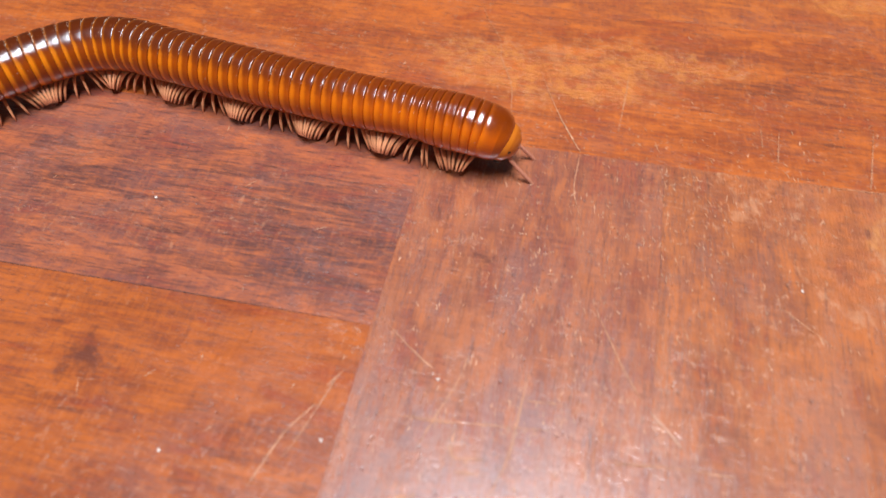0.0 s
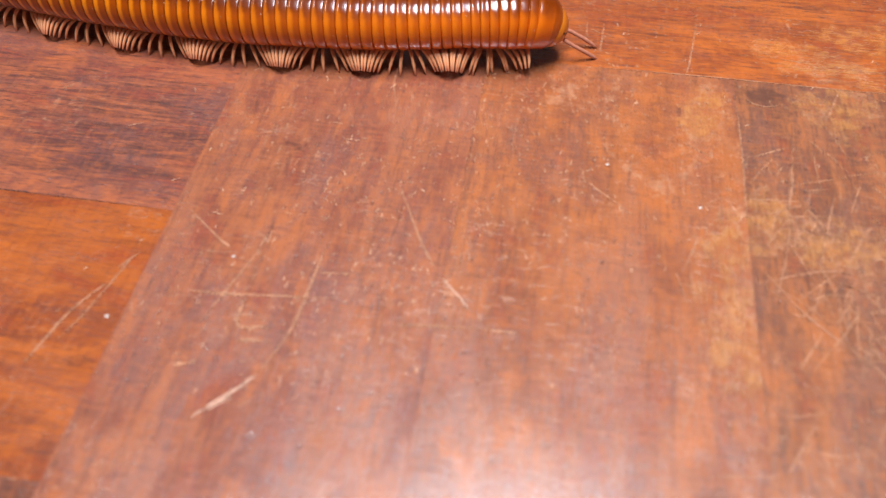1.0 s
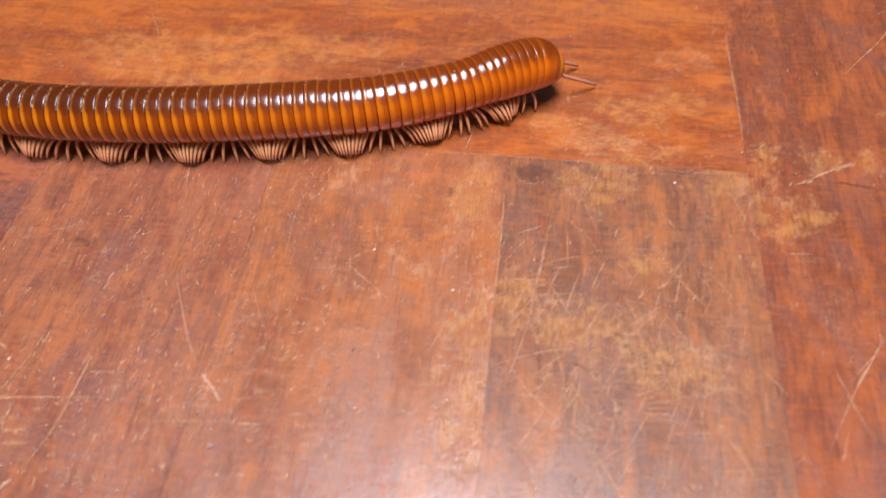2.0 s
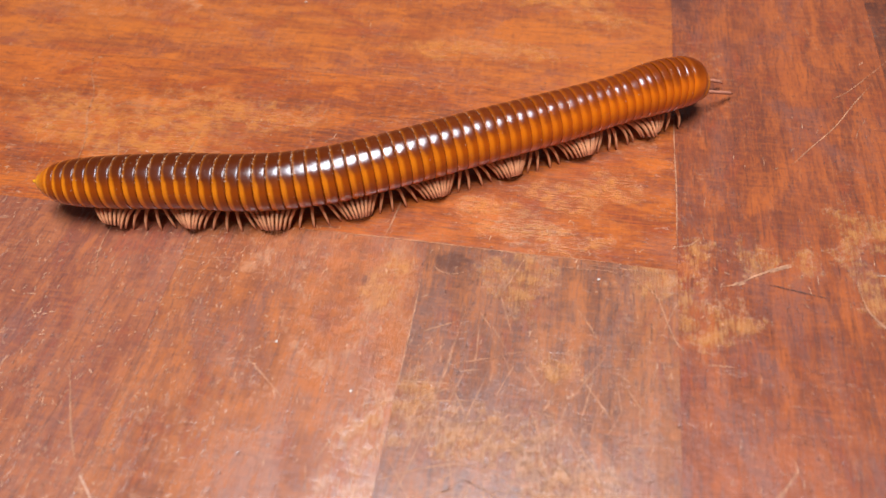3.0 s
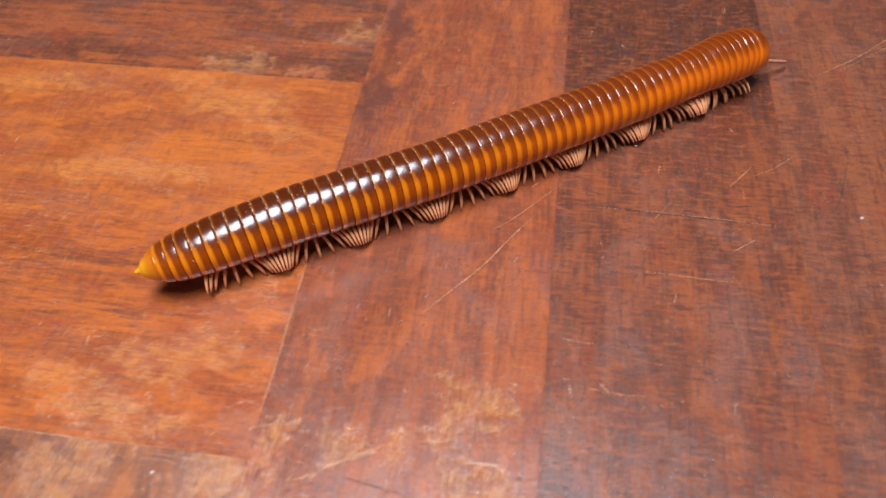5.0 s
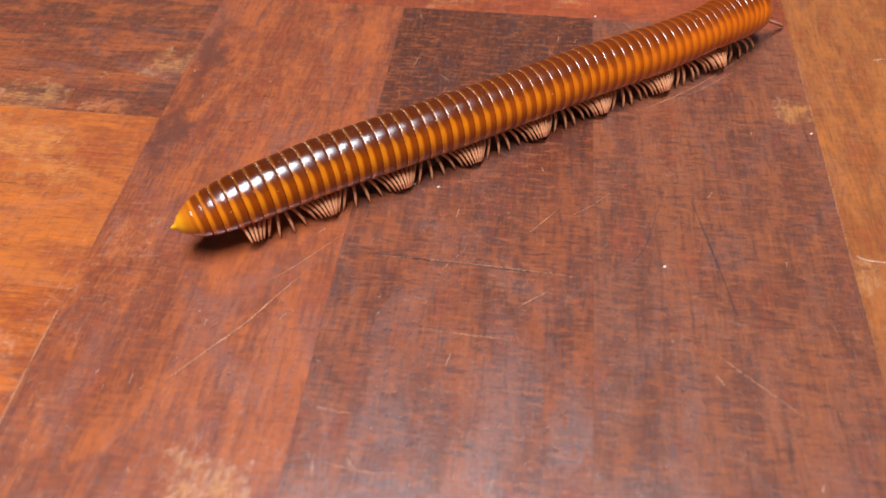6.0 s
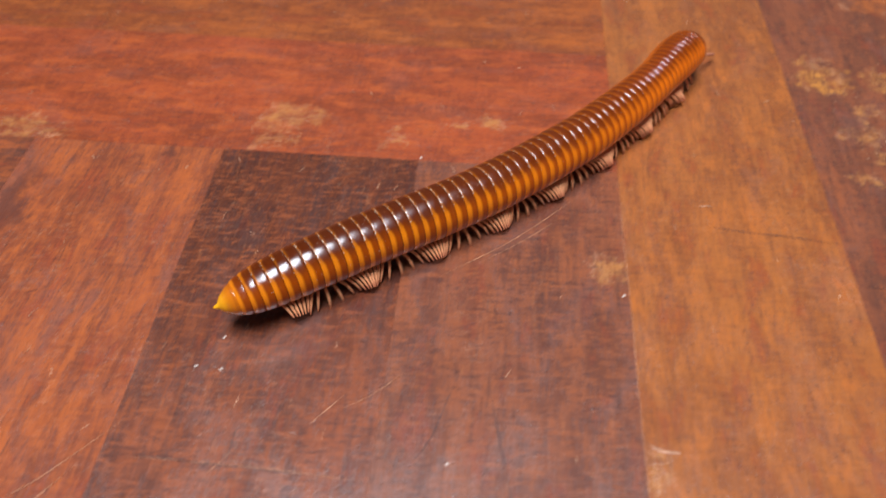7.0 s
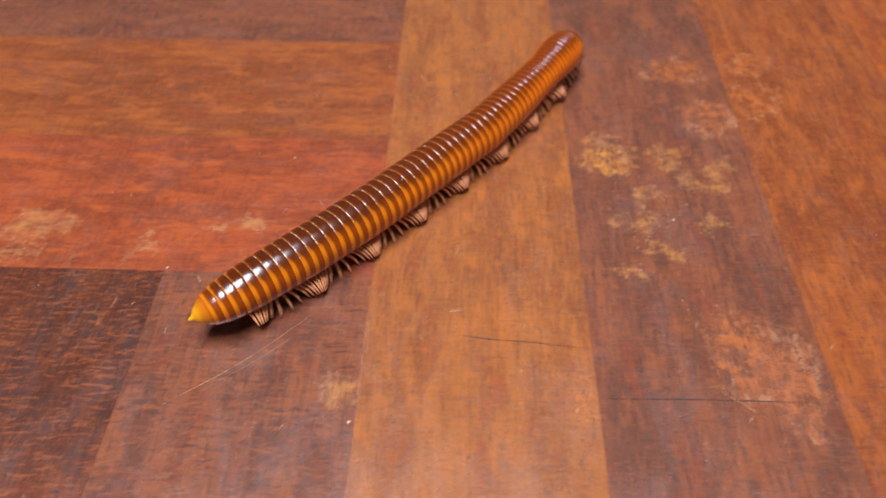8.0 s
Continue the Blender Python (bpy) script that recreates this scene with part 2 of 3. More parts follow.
def shell(name, tones, band, gloss=0.26, soft=0.24, spread=0.30, grit_glint=0.0):
    """A horny ring: dark back, amber flank, an orange rear part that fades forward and is narrower on the back.
    tones: (dark, amber, orange) of the hind rings, and of the front ones if two; the ring's own colour says how far in front it is."""
    g = Graph(name)
    at = g.node("ShaderNodeTexCoord").outputs["Object"]
    info = g.node("ShaderNodeObjectInfo")
    rnd, fore = info.outputs["Random"], g.node("ShaderNodeSeparateColor", Color=info.outputs["Color"]).outputs[0]
    dark, amber, orange = [g.mix(fore, a, b) for a, b in zip(tones[0], tones[-1])]
    xyz = g.node("ShaderNodeSeparateXYZ", Vector=g.vec("SCALE", at))
    xyz.inputs[0].links[0].from_node.inputs["Scale"].default_value = 1000.0
    x, y, z = xyz.outputs
    seed = g.node("ShaderNodeCombineXYZ", X=g.math("MULTIPLY", rnd, 50.0), Y=rnd, Z=rnd).outputs[0]
    n = g.noise(g.vec("ADD", at, seed), 500.0, 4.0, 0.6)
    n2 = g.noise(g.vec("ADD", g.vec("MULTIPLY", at, (1.0, 0.25, 0.25)), seed), 2600.0, 3.0, 0.6)
    up = g.math("ADD", z, g.math("MULTIPLY", g.math("SUBTRACT", n, 0.5), 1.4))
    col = g.mix(g.ramp(up, 1.9, 4.3), amber, dark)
    band = g.math("ADD", g.math("MULTIPLY", fore, spread), band)
    edge = g.math("SUBTRACT", band, g.ramp(up, 2.7, 4.4, 0.0, 0.52))
    half = g.math("ADD", g.math("MULTIPLY", fore, 0.20), soft)
    wide = g.ramp(g.math("ADD", x, g.math("MULTIPLY", g.math("SUBTRACT", n2, 0.5), 0.25)), g.math("ADD", edge, half), g.math("SUBTRACT", edge, half))
    col = g.mix(g.math("MULTIPLY", wide, g.ramp(up, 4.3, 1.8, 0.25, 1.0)), col, orange)
    # a thin dark seam at the front of the ring
    col = g.mix(g.ramp(x, 0.78, 1.02, 0.0, 0.45), col, dark)
    col = g.mix(g.ramp(n2, 0.60, 0.78, 0.0, 0.20), col, rgb(0.40, 0.15, 0.05))
    # grains of dust and painted-in sparkles, most of them in the joints on the back
    joint = g.math("MULTIPLY", g.ramp(g.math("ABSOLUTE", x), 0.72, 1.0), g.ramp(z, 2.4, 4.0))
    grains = g.noise(g.vec("ADD", at, seed), 3000.0, 2.0, 0.5)
    dust_glint = g.ramp(g.math("ADD", grains, g.math("MULTIPLY", joint, grit_glint)), 0.73, 0.79, 0.0, 0.75)
    col = g.mix(dust_glint, col, rgb(0.75, 0.60, 0.45))
    # greyer low on the flank, then near-black along the underside
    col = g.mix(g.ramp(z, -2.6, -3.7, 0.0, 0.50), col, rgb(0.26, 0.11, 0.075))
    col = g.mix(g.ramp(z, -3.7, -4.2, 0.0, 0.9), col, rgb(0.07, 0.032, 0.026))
    g.bump(g.math("ADD", n2, g.math("MULTIPLY", n, 1.2)), 0.30, 0.00016)
    wax = g.node("ShaderNodeBump", Height=g.math("ADD", n, g.math("MULTIPLY", n2, 0.4)), Strength=0.20, Distance=0.00010)
    return g.set(Base_Color=col, Roughness=g.ramp(n, 0.3, 0.7, gloss, gloss + 0.12), Specular_IOR_Level=0.06, Coat_Weight=1.0, Coat_IOR=1.54, Coat_Normal=wax.outputs[0], Coat_Roughness=g.math("SUBTRACT", g.ramp(n, 0.3, 0.7, 0.16, 0.26), g.math("MULTIPLY", fore, 0.05)))


M_ORANGE = wood("wood_orange", rgb(0.430, 0.110, 0.022), rgb(0.300, 0.070, 0.020), 0.30, 0.35, SPOTS_ORANGE, 0.35)
M_RED = wood("wood_red", rgb(0.334, 0.061, 0.019), rgb(0.202, 0.039, 0.014), 0.40, 0.20, SPOTS_RED, 0.30)
M_RUST = wood("wood_rust", rgb(0.427, 0.100, 0.019), rgb(0.275, 0.058, 0.015), 0.50, 0.45, SPOTS_RUST, 0.30, 0.25, 0.0, STAINS_RUST)
M_ROSE = wood("wood_rose_brown", rgb(0.365, 0.111, 0.038), rgb(0.255, 0.075, 0.032), 0.35, 0.50, SPOTS_ROSE, 0.28, shine=1.68)
M_BRICK = wood("wood_brick", rgb(0.330, 0.104, 0.046), rgb(0.226, 0.065, 0.036), 0.40, 0.50, (), 0.50, shine=1.68)
M_PLUM = wood("wood_plum_brown", rgb(0.336, 0.112, 0.043), rgb(0.202, 0.071, 0.036), 0.45, 0.55, SPOTS_PLUM, 0.45)
M_RUSSET = wood("wood_russet", rgb(0.323, 0.077, 0.025), rgb(0.196, 0.048, 0.021), 0.50, 0.28, SPOTS_RUSSET, 0.60)
M_DARK = wood("wood_dark", rgb(0.225, 0.058, 0.024), rgb(0.118, 0.036, 0.020), 0.60, 0.20, (), 0.60, 0.80, 0.95)
M_UMBER = wood("wood_umber", rgb(0.218, 0.064, 0.029), rgb(0.131, 0.041, 0.023), 0.55, 0.20, SPOTS_UMBER, 0.50, 0.78)
M_TAN = wood("wood_tan", rgb(0.335, 0.103, 0.026), rgb(0.233, 0.067, 0.020), 0.35, 0.20, SPOTS_TAN, 0.30, 0.30)
M_COPPER = wood("wood_copper", rgb(0.345, 0.080, 0.016), rgb(0.230, 0.048, 0.014), 0.45, 0.35, (), 0.20)
M_SMOKE = wood("wood_smoky_brown", rgb(0.29, 0.070, 0.024), rgb(0.115, 0.036, 0.020), 0.85, 0.2, SPOTS_SMOKE, 0.60)
M_STREAKY = wood("wood_streaky_red", rgb(0.345, 0.095, 0.042), rgb(0.158, 0.053, 0.040), 0.80, 0.35, (), 0.55, 0.25, 0.0, STAINS_STREAKY)
M_OCHRE = wood("wood_ochre", rgb(0.306, 0.075, 0.018), rgb(0.189, 0.044, 0.013), 0.45, 0.15, SPOTS_OCHRE, 0.30)
M_GREY = wood("wood_grey_brown", rgb(0.225, 0.066, 0.030), rgb(0.125, 0.043, 0.025), 0.5, 0.2, SPOTS_GREY, 0.55)
M_SUB = plain("joint_filler", (0.22, 0.085, 0.040), 0.7)
M_WALL = plain("painted_wall", (0.060, 0.046, 0.036), 0.7, 0.04, 3.0)
M_CEIL = plain("painted_ceiling", (0.060, 0.050, 0.040), 0.8, 0.03, 3.0)
M_SCRATCH = plain("pale_scratch", (0.46, 0.25, 0.16), 0.55, 0.3, 700.0)
M_FAINT = plain("faint_scratch", (0.40, 0.175, 0.088), 0.5, 0.3, 700.0)
M_DULL = plain("dull_scratch", (0.41, 0.182, 0.090), 0.5, 0.3, 700.0)
# scuffed varnish, made paler to paint in the light that scuffs catch
M_SCUFF_GLINT = plain("scuff", (0.54, 0.29, 0.17), 0.55, 0.35, 700.0)
M_DEEP = plain("dark_scratch", (0.06, 0.028, 0.022), 0.6, 0.2, 500.0)
M_SPECK = plain("white_speck", (0.62, 0.50, 0.42), 0.6, 0.1, 900.0)
HIND = (rgb(0.080, 0.012, 0.001), rgb(0.29, 0.047, 0.001), rgb(0.76, 0.205, 0.005))
FORE = (rgb(0.17, 0.025, 0.001), rgb(0.56, 0.096, 0.003), rgb(0.72, 0.148, 0.004))
M_RING = shell("ring_shell", (HIND, FORE), -0.28, 0.28, 0.24, grit_glint=0.18)
M_COLLAR = shell("collar_shell", (FORE,), -1.2, 0.28, 0.6)
M_HEAD = shell("head_shell", ((rgb(0.34, 0.065, 0.008), rgb(0.55, 0.145, 0.010), rgb(0.55, 0.145, 0.010)),), -3.0, 0.20)
M_TAIL = shell("tail_shell", ((rgb(0.36, 0.074, 0.004), rgb(0.56, 0.145, 0.005), rgb(0.84, 0.36, 0.010)),), -0.45, 0.18, 1.1, 0.0)


def leg_skin():
    """Glossy pale skin, darker and redder towards the claw and at the joints."""
    g = Graph("leg_skin")
    at = g.node("ShaderNodeTexCoord").outputs["Object"]
    z = g.math("MULTIPLY", g.node("ShaderNodeSeparateXYZ", Vector=at).outputs[2], 1000.0)
    col = g.mix(g.ramp(z, -1.5, -3.1), rgb(0.93, 0.41, 0.19), rgb(0.56, 0.17, 0.08))
    col = g.mix(g.ramp(g.noise(at, 1500.0, 3.0, 0.6), 0.35, 0.70, 0.0, 0.35), col, rgb(0.60, 0.20, 0.10))
    return g.set(Base_Color=col, Roughness=0.26, Specular_IOR_Level=0.5)


M_LEG = leg_skin()
M_TIP = plain("antenna_skin", (0.48, 0.18, 0.105), 0.4, 0.2, 1500.0)
M_EYE = plain("eye", (0.012, 0.008, 0.008), 0.2, 0.2, 3000.0)

# ================================================================ mesh helpers


def mesh_of(name, bm, material, smooth=True):
    me = bpy.data.meshes.new(name)
    bmesh.ops.recalc_face_normals(bm, faces=bm.faces)
    for f in bm.faces:
        f.smooth = smooth
    bm.to_mesh(me)
    bm.free()
    me.materials.append(material)
    return me


def part(name, data, parent, m=None, label=""):
    """A mesh under a thing or under a part."""
    ob = new(name, data)
    ob.parent = parent
    if m is not None:
        ob.matrix_basis = m
    return tagged(ob, label=label)


def lathe(profile, around=36):
    """Turns rows of (x, radius) round the x axis; a radius of 0 closes the end."""
    bm, rings = bmesh.new(), []
    for x, r in profile:
        if r <= 1e-7:
            rings.append([bm.verts.new((x, 0, 0))])
        else:
            rings.append([bm.verts.new((x, r * math.cos(2 * math.pi * k / around), r * math.sin(2 * math.pi * k / around))) for k in range(around)])
    for a, b in zip(rings, rings[1:]):
        for k in range(around):
            j = (k + 1) % around
            if len(a) == 1 and len(b) == 1:
                continue
            if len(a) == 1:
                bm.faces.new((a[0], b[k], b[j]))
            elif len(b) == 1:
                bm.faces.new((a[k], a[j], b[0]))
            else:
                bm.faces.new((a[k], a[j], b[j], b[k]))
    return bm


def tube(bm, points, radii, around=6):
    """A closed tapered tube along points."""
    rows = []
    for i, p in enumerate(points):
        p = Vector(p)
        d = (Vector(points[min(i + 1, len(points) - 1)]) - Vector(points[max(i - 1, 0)])).normalized()
        u = d.cross(Vector((1, 0.13, 0.07))).normalized()
        v = d.cross(u)
        rows.append([bm.verts.new(p + radii[i] * (u * math.cos(2 * math.pi * k / around) + v * math.sin(2 * math.pi * k / around))) for k in range(around)])
    for a, b in zip(rows, rows[1:]):
        for k in range(around):
            bm.faces.new((a[k], a[(k + 1) % around], b[(k + 1) % around], b[k]))
    bm.faces.new(rows[0])
    bm.faces.new(rows[-1])
    return bm


def box(bm, x0, x1, y0, y1, z0, z1):
    m = Matrix.Translation(((x0 + x1) / 2, (y0 + y1) / 2, (z0 + z1) / 2)) @ Matrix.Diagonal((x1 - x0, y1 - y0, z1 - z0, 1))
    bmesh.ops.create_cube(bm, size=1, matrix=m)
    return bm


# ================================================================ the room
HALF, HIGH = 1.7, 2.45
floor = tagged(new("floor", mesh_of("floor", box(bmesh.new(), -HALF, HALF, -HALF, HALF, -0.03, -0.009), M_SUB, False)),
               "worn varnished hardwood parquet floor in red and brown", "floor", kind="structure")
ceiling = tagged(new("ceiling", mesh_of("ceiling", box(bmesh.new(), -HALF, HALF, -HALF, HALF, HIGH, HIGH + 0.1), M_CEIL, False)),
                 "plain dark ceiling over the room", "ceiling", kind="structure")
for side, (x0, x1, y0, y1) in {
    "wall_north": (-HALF, HALF, HALF, HALF + 0.12), "wall_south": (-HALF, HALF, -HALF - 0.12, -HALF),
    "wall_east": (HALF, HALF + 0.12, -HALF, HALF), "wall_west": (-HALF - 0.12, -HALF, -HALF, HALF),
}.items():
    tagged(new(side, mesh_of(side, box(bmesh.new(), x0, x1, y0, y1, -0.03, HIGH + 0.1), M_WALL, False)),
           "plain dim painted wall of the room", "wall", kind="structure")

# ================================================================ the millipede
LENGTH = 121.0            # millimetres from head to tail
AXIS = 7.35               # height of the body's axis
WAVE = 13.7               # length of one wave of the legs

# Its way over the floor, in millimetres.
WAY = [(-345, -160), (-332, -144), (-317, -128), (-306, -118), (-297, -115.3), (-288, -116.8), (-266, -121), (-243, -124), (-224, -124),
       (-206, -122.3), (-188, -119.2), (-173, -113), (-155, -103), (-138, -93), (-120, -82), (-103, -70.5), (-84, -57.5), (-62, -42.5),
       (-42, -28), (-22, -12), (0, 10), (14, 27), (27, 43.5), (41, 63), (50, 78)]
# How far the head has come along it.
COME = [(0, 140.5), (1.0, 177.5), (1.5, 197), (2.0, 217), (3.5, 280.5), (4.0, 303), (4.5, 325.3), (5.0, 348), (6.5, 415), (7, 438.5), (7.5, 460.5), (8, 481)]
# How far the body lies beside it, at these distances behind the head.
BEHIND = (0, 20, 45, 70, 95, 121)
BESIDE = [(0, (-1.7, 1.1, 0.7, -0.2, 0.3, -0.1)), (1.0, (1.4, 0.9, 0.6, -1.0, -2.4, -2.0)), (1.5, (-1.4, 0.6, 0.8, 0.6, -1.4, -1.5)),
          (2.0, (-0.2, -0.4, 1.5, 1.0, 0.6, 0.5)), (3.5, (-1.3, -0.5, 0.1, 1.0, 3.8, 3.0)), (4.0, (-0.8, -1.3, -0.1, 0.8, 2.1, 2.8)),
          (4.5, (4.4, 1.6, -0.4, 0.6, 1.3, 1.2)), (5.0, (-0.3, -0.4, -0.5, -0.3, 1.1, 0.3)), (6.5, (-3.0, -1.7, 0.6, 1.1, 1.2, -0.1)),
          (7.0, (2.6, 1.0, -0.3, 0.3, 1.4, 1.0)), (7.5, (-3.7, -2.5, 0.2, 1.4, 1.4, 0.1)), (8.0, (2.4, 1.3, -0.2, 0.7, 0.7, 0.9))]
# How far the rings are drawn in upon each other.
DRAWN_IN = [(0, 1.0), (5.0, 0.99), (6.5, 0.975), (7.0, 0.985), (7.5, 0.965), (8.0, 0.94)]
# Where a bunch of legs stands behind the head.
BUNCH = [(0, 63.8), (1.0, 46.7), (1.5, 35.5), (2.0, 26.4), (3.5, 5.9), (4.0, -1.8), (4.5, -14.0), (5.0, -22.7), (6.5, -47.3), (7, -54.5), (7.5, -66.5), (8, -80.2)]


def smooth_curve(pts, n=30):
    p = np.array(pts, float)
    p = np.vstack([2 * p[0] - p[1], p, 2 * p[-1] - p[-2]])
    u = np.linspace(0, 1, n, endpoint=False)[:, None]
    rows = []
    for a, b, c, d in zip(p, p[1:], p[2:], p[3:]):
        rows.append(0.5 * (2 * b + (c - a) * u + (2 * a - 5 * b + 4 * c - d) * u ** 2 + (3 * b - a - 3 * c + d) * u ** 3))
    return np.vstack(rows + [p[-2][None]])


def cubic(t, table):
    """A smooth value between the rows of a table of (time, value)."""
    ts = [r[0] for r in table]
    vs = np.array([r[1] for r in table], float)
    i = max(0, min(len(ts) - 2, int(np.searchsorted(ts, t, "right")) - 1))
    slope = lambda k: (vs[min(k + 1, len(ts) - 1)] - vs[max(k - 1, 0)]) / (ts[min(k + 1, len(ts) - 1)] - ts[max(k - 1, 0)])
    h = ts[i + 1] - ts[i]
    u = (t - ts[i]) / h
    return ((2 * u ** 3 - 3 * u ** 2 + 1) * vs[i] + (u ** 3 - 2 * u ** 2 + u) * h * slope(i)
            + (3 * u ** 2 - 2 * u ** 3) * vs[i + 1] + (u ** 3 - u ** 2) * h * slope(i + 1))


CURVE = smooth_curve(WAY)
ARC = np.concatenate([[0], np.cumsum(np.hypot(*np.diff(CURVE, axis=0).T))])


def on_way(s):
    return np.array([np.interp(s, ARC, CURVE[:, 0]), np.interp(s, ARC, CURVE[:, 1])])


def spine(t, behind):
    """The place of the body's axis on the floor, in millimetres."""
    s = cubic(t, COME) - behind * np.interp(t, *zip(*DRAWN_IN))
    a, b = on_way(s - 3), on_way(s + 3)
    along = (b - a) / np.hypot(*(b - a))
    side = np.interp(behind, BEHIND, cubic(t, BESIDE))
    return (on_way(s - 1.5) + on_way(s) + on_way(s + 1.5)) / 3 + side * np.array([-along[1], along[0]])


def body_pose(t, behind, low=0.0, nod=0.0):
    """The pose of a piece of the body whose middle lies that far behind the head."""
    p, d = spine(t, behind), spine(t, behind - 2.5) - spine(t, behind + 2.5)
    return pose(p[0] / 1000, p[1] / 1000, (AXIS - low) / 1000, 0, nod, math.degrees(math.atan2(d[1], d[0])))


def radius(behind):
    return float(np.interp(behind, (0, 3, 6, 9, 13, 16, 20, 30, 45, 85, 98, 105, 110, 113, 115.5, 117.5, 119, 120.3, 121), (2.8, 4.2, 4.65, 4.8, 4.7, 4.42, 4.42, 4.65, 4.8, 4.8, 4.7, 4.55, 4.35, 4.12, 3.75, 3.2, 2.5, 1.5, 0.6)))


def sink(behind):
    """The head end hangs a little, and so does the tail."""
    return float(np.interp(behind, (0, 2, 4, 6, 8, 11, 14, 20, 28, 105, 121), (1.6, 0.85, 0.25, -0.15, -0.38, -0.5, -0.42, -0.18, 0, 0, 0.5)))


def slope(behind):
    return math.degrees(math.atan((sink(behind - 1.2) - sink(behind + 1.2)) / 2.4))


# Where each ring begins and ends, behind the head.
edges, at = [5.6], 5.6
while at < 116.4:
    at += float(np.interp(at, (5, 14, 18, 26, 50, 80, 100, 112, 118), (1.4, 1.4, 1.6, 1.85, 1.95, 2.15, 2.15, 2.05, 1.7)))
    edges.append(at)


def ring_mesh(a, b, material):
    """One body ring in millimetres behind the head: a narrower front collar that slips under the ring before it, a groove, a bulged hind part with a rim."""
    mid, k = (a + b) / 2, 0.001
    prof = []
    w = b - a
    rows = [(a - 0.45, 0.80, 0.0), (a - 0.42, 0.90, 0.0), (a - 0.03, 0.915, 0.0)]
    lip = float(np.interp(a, (10, 50, 80), (0.050, 0.035, 0.010)))
    rim, fall = 0.10, float(np.interp(a, (8, 15, 18, 36, 60, 78, 121), (0.05, 0.06, 0.12, 0.11, 0.08, 0.06, 0.05)))
    for u in (0.0, 0.03, 0.06, 0.10, 0.18, 0.30, 0.42, 0.52, 0.61, 0.70, 0.78, 0.84, 0.88, 0.92, 0.96, 1.0):
        less = fall * (max(0.0, u - 0.38) / 0.62) ** 2 - lip * math.exp(-((u - 0.93) / 0.05) ** 2) + 0.03 * max(0.0, 1 - u / 0.45) ** 2      # a low lip before the rim
        rows.append((a + u * (w - rim), 1.0 - 0.060 * max(0.0, 1 - u / 0.12) ** 2, less))
    for q in (40, 55, 70):      # the rounded hind rim
        rows.append((b - rim + rim * math.sin(math.radians(q)), 1.0, fall + rim * (1 - math.cos(math.radians(q)))))
    for o, f, less in rows + [(b + 0.01, 0.80, 0.0)]:
        prof.append(((mid - o) * k, (radius(min(max(o, a - 0.2), b)) * f - less) * k))
    return mesh_of("ring", lathe(prof), material)


def leg_mesh(side, long=1.0):
    """A thin jointed leg that arches out from the belly and down to a claw."""
    bm = bmesh.new()
    pts = [(0, 0, 0), (0, 0.9, -0.10), (0, 1.9, -0.28), (0, 2.8, -0.75), (0, 3.45, -1.50), (0, 3.85, -2.30), (0, 4.12, -3.00), (0, 4.20, -3.22)]
    rad = [0.26, 0.32, 0.33, 0.31, 0.28, 0.24, 0.16, 0.04]
    rows, rr = [], []
    for i, (p, r) in enumerate(zip(pts, rad)):
        rows.append((0, side * p[1] * long * 0.82 / 1000, p[2] * long / 1000))
        rr.append(r / 1000)
        if 0 < i < 6:      # a slight knee after each joint
            q = pts[i + 1]
            rows.append((0, side * (0.85 * p[1] + 0.15 * q[1]) * long * 0.82 / 1000, (0.85 * p[2] + 0.15 * q[2]) * long / 1000))
            rr.append(r * 0.84 / 1000)
    return mesh_of("leg", tube(bm, rows, rr, 7), M_LEG)


millipede = tagged(new("millipede"), "large glossy brown millipede with orange-banded rings and pinkish legs", "millipede")
MOVERS = []      # parts of the body: object, distance behind the head, nod
FEELERS = []     # antennae on the head
LEGS = []        # legs: object, distance behind the head, place in the ring, side


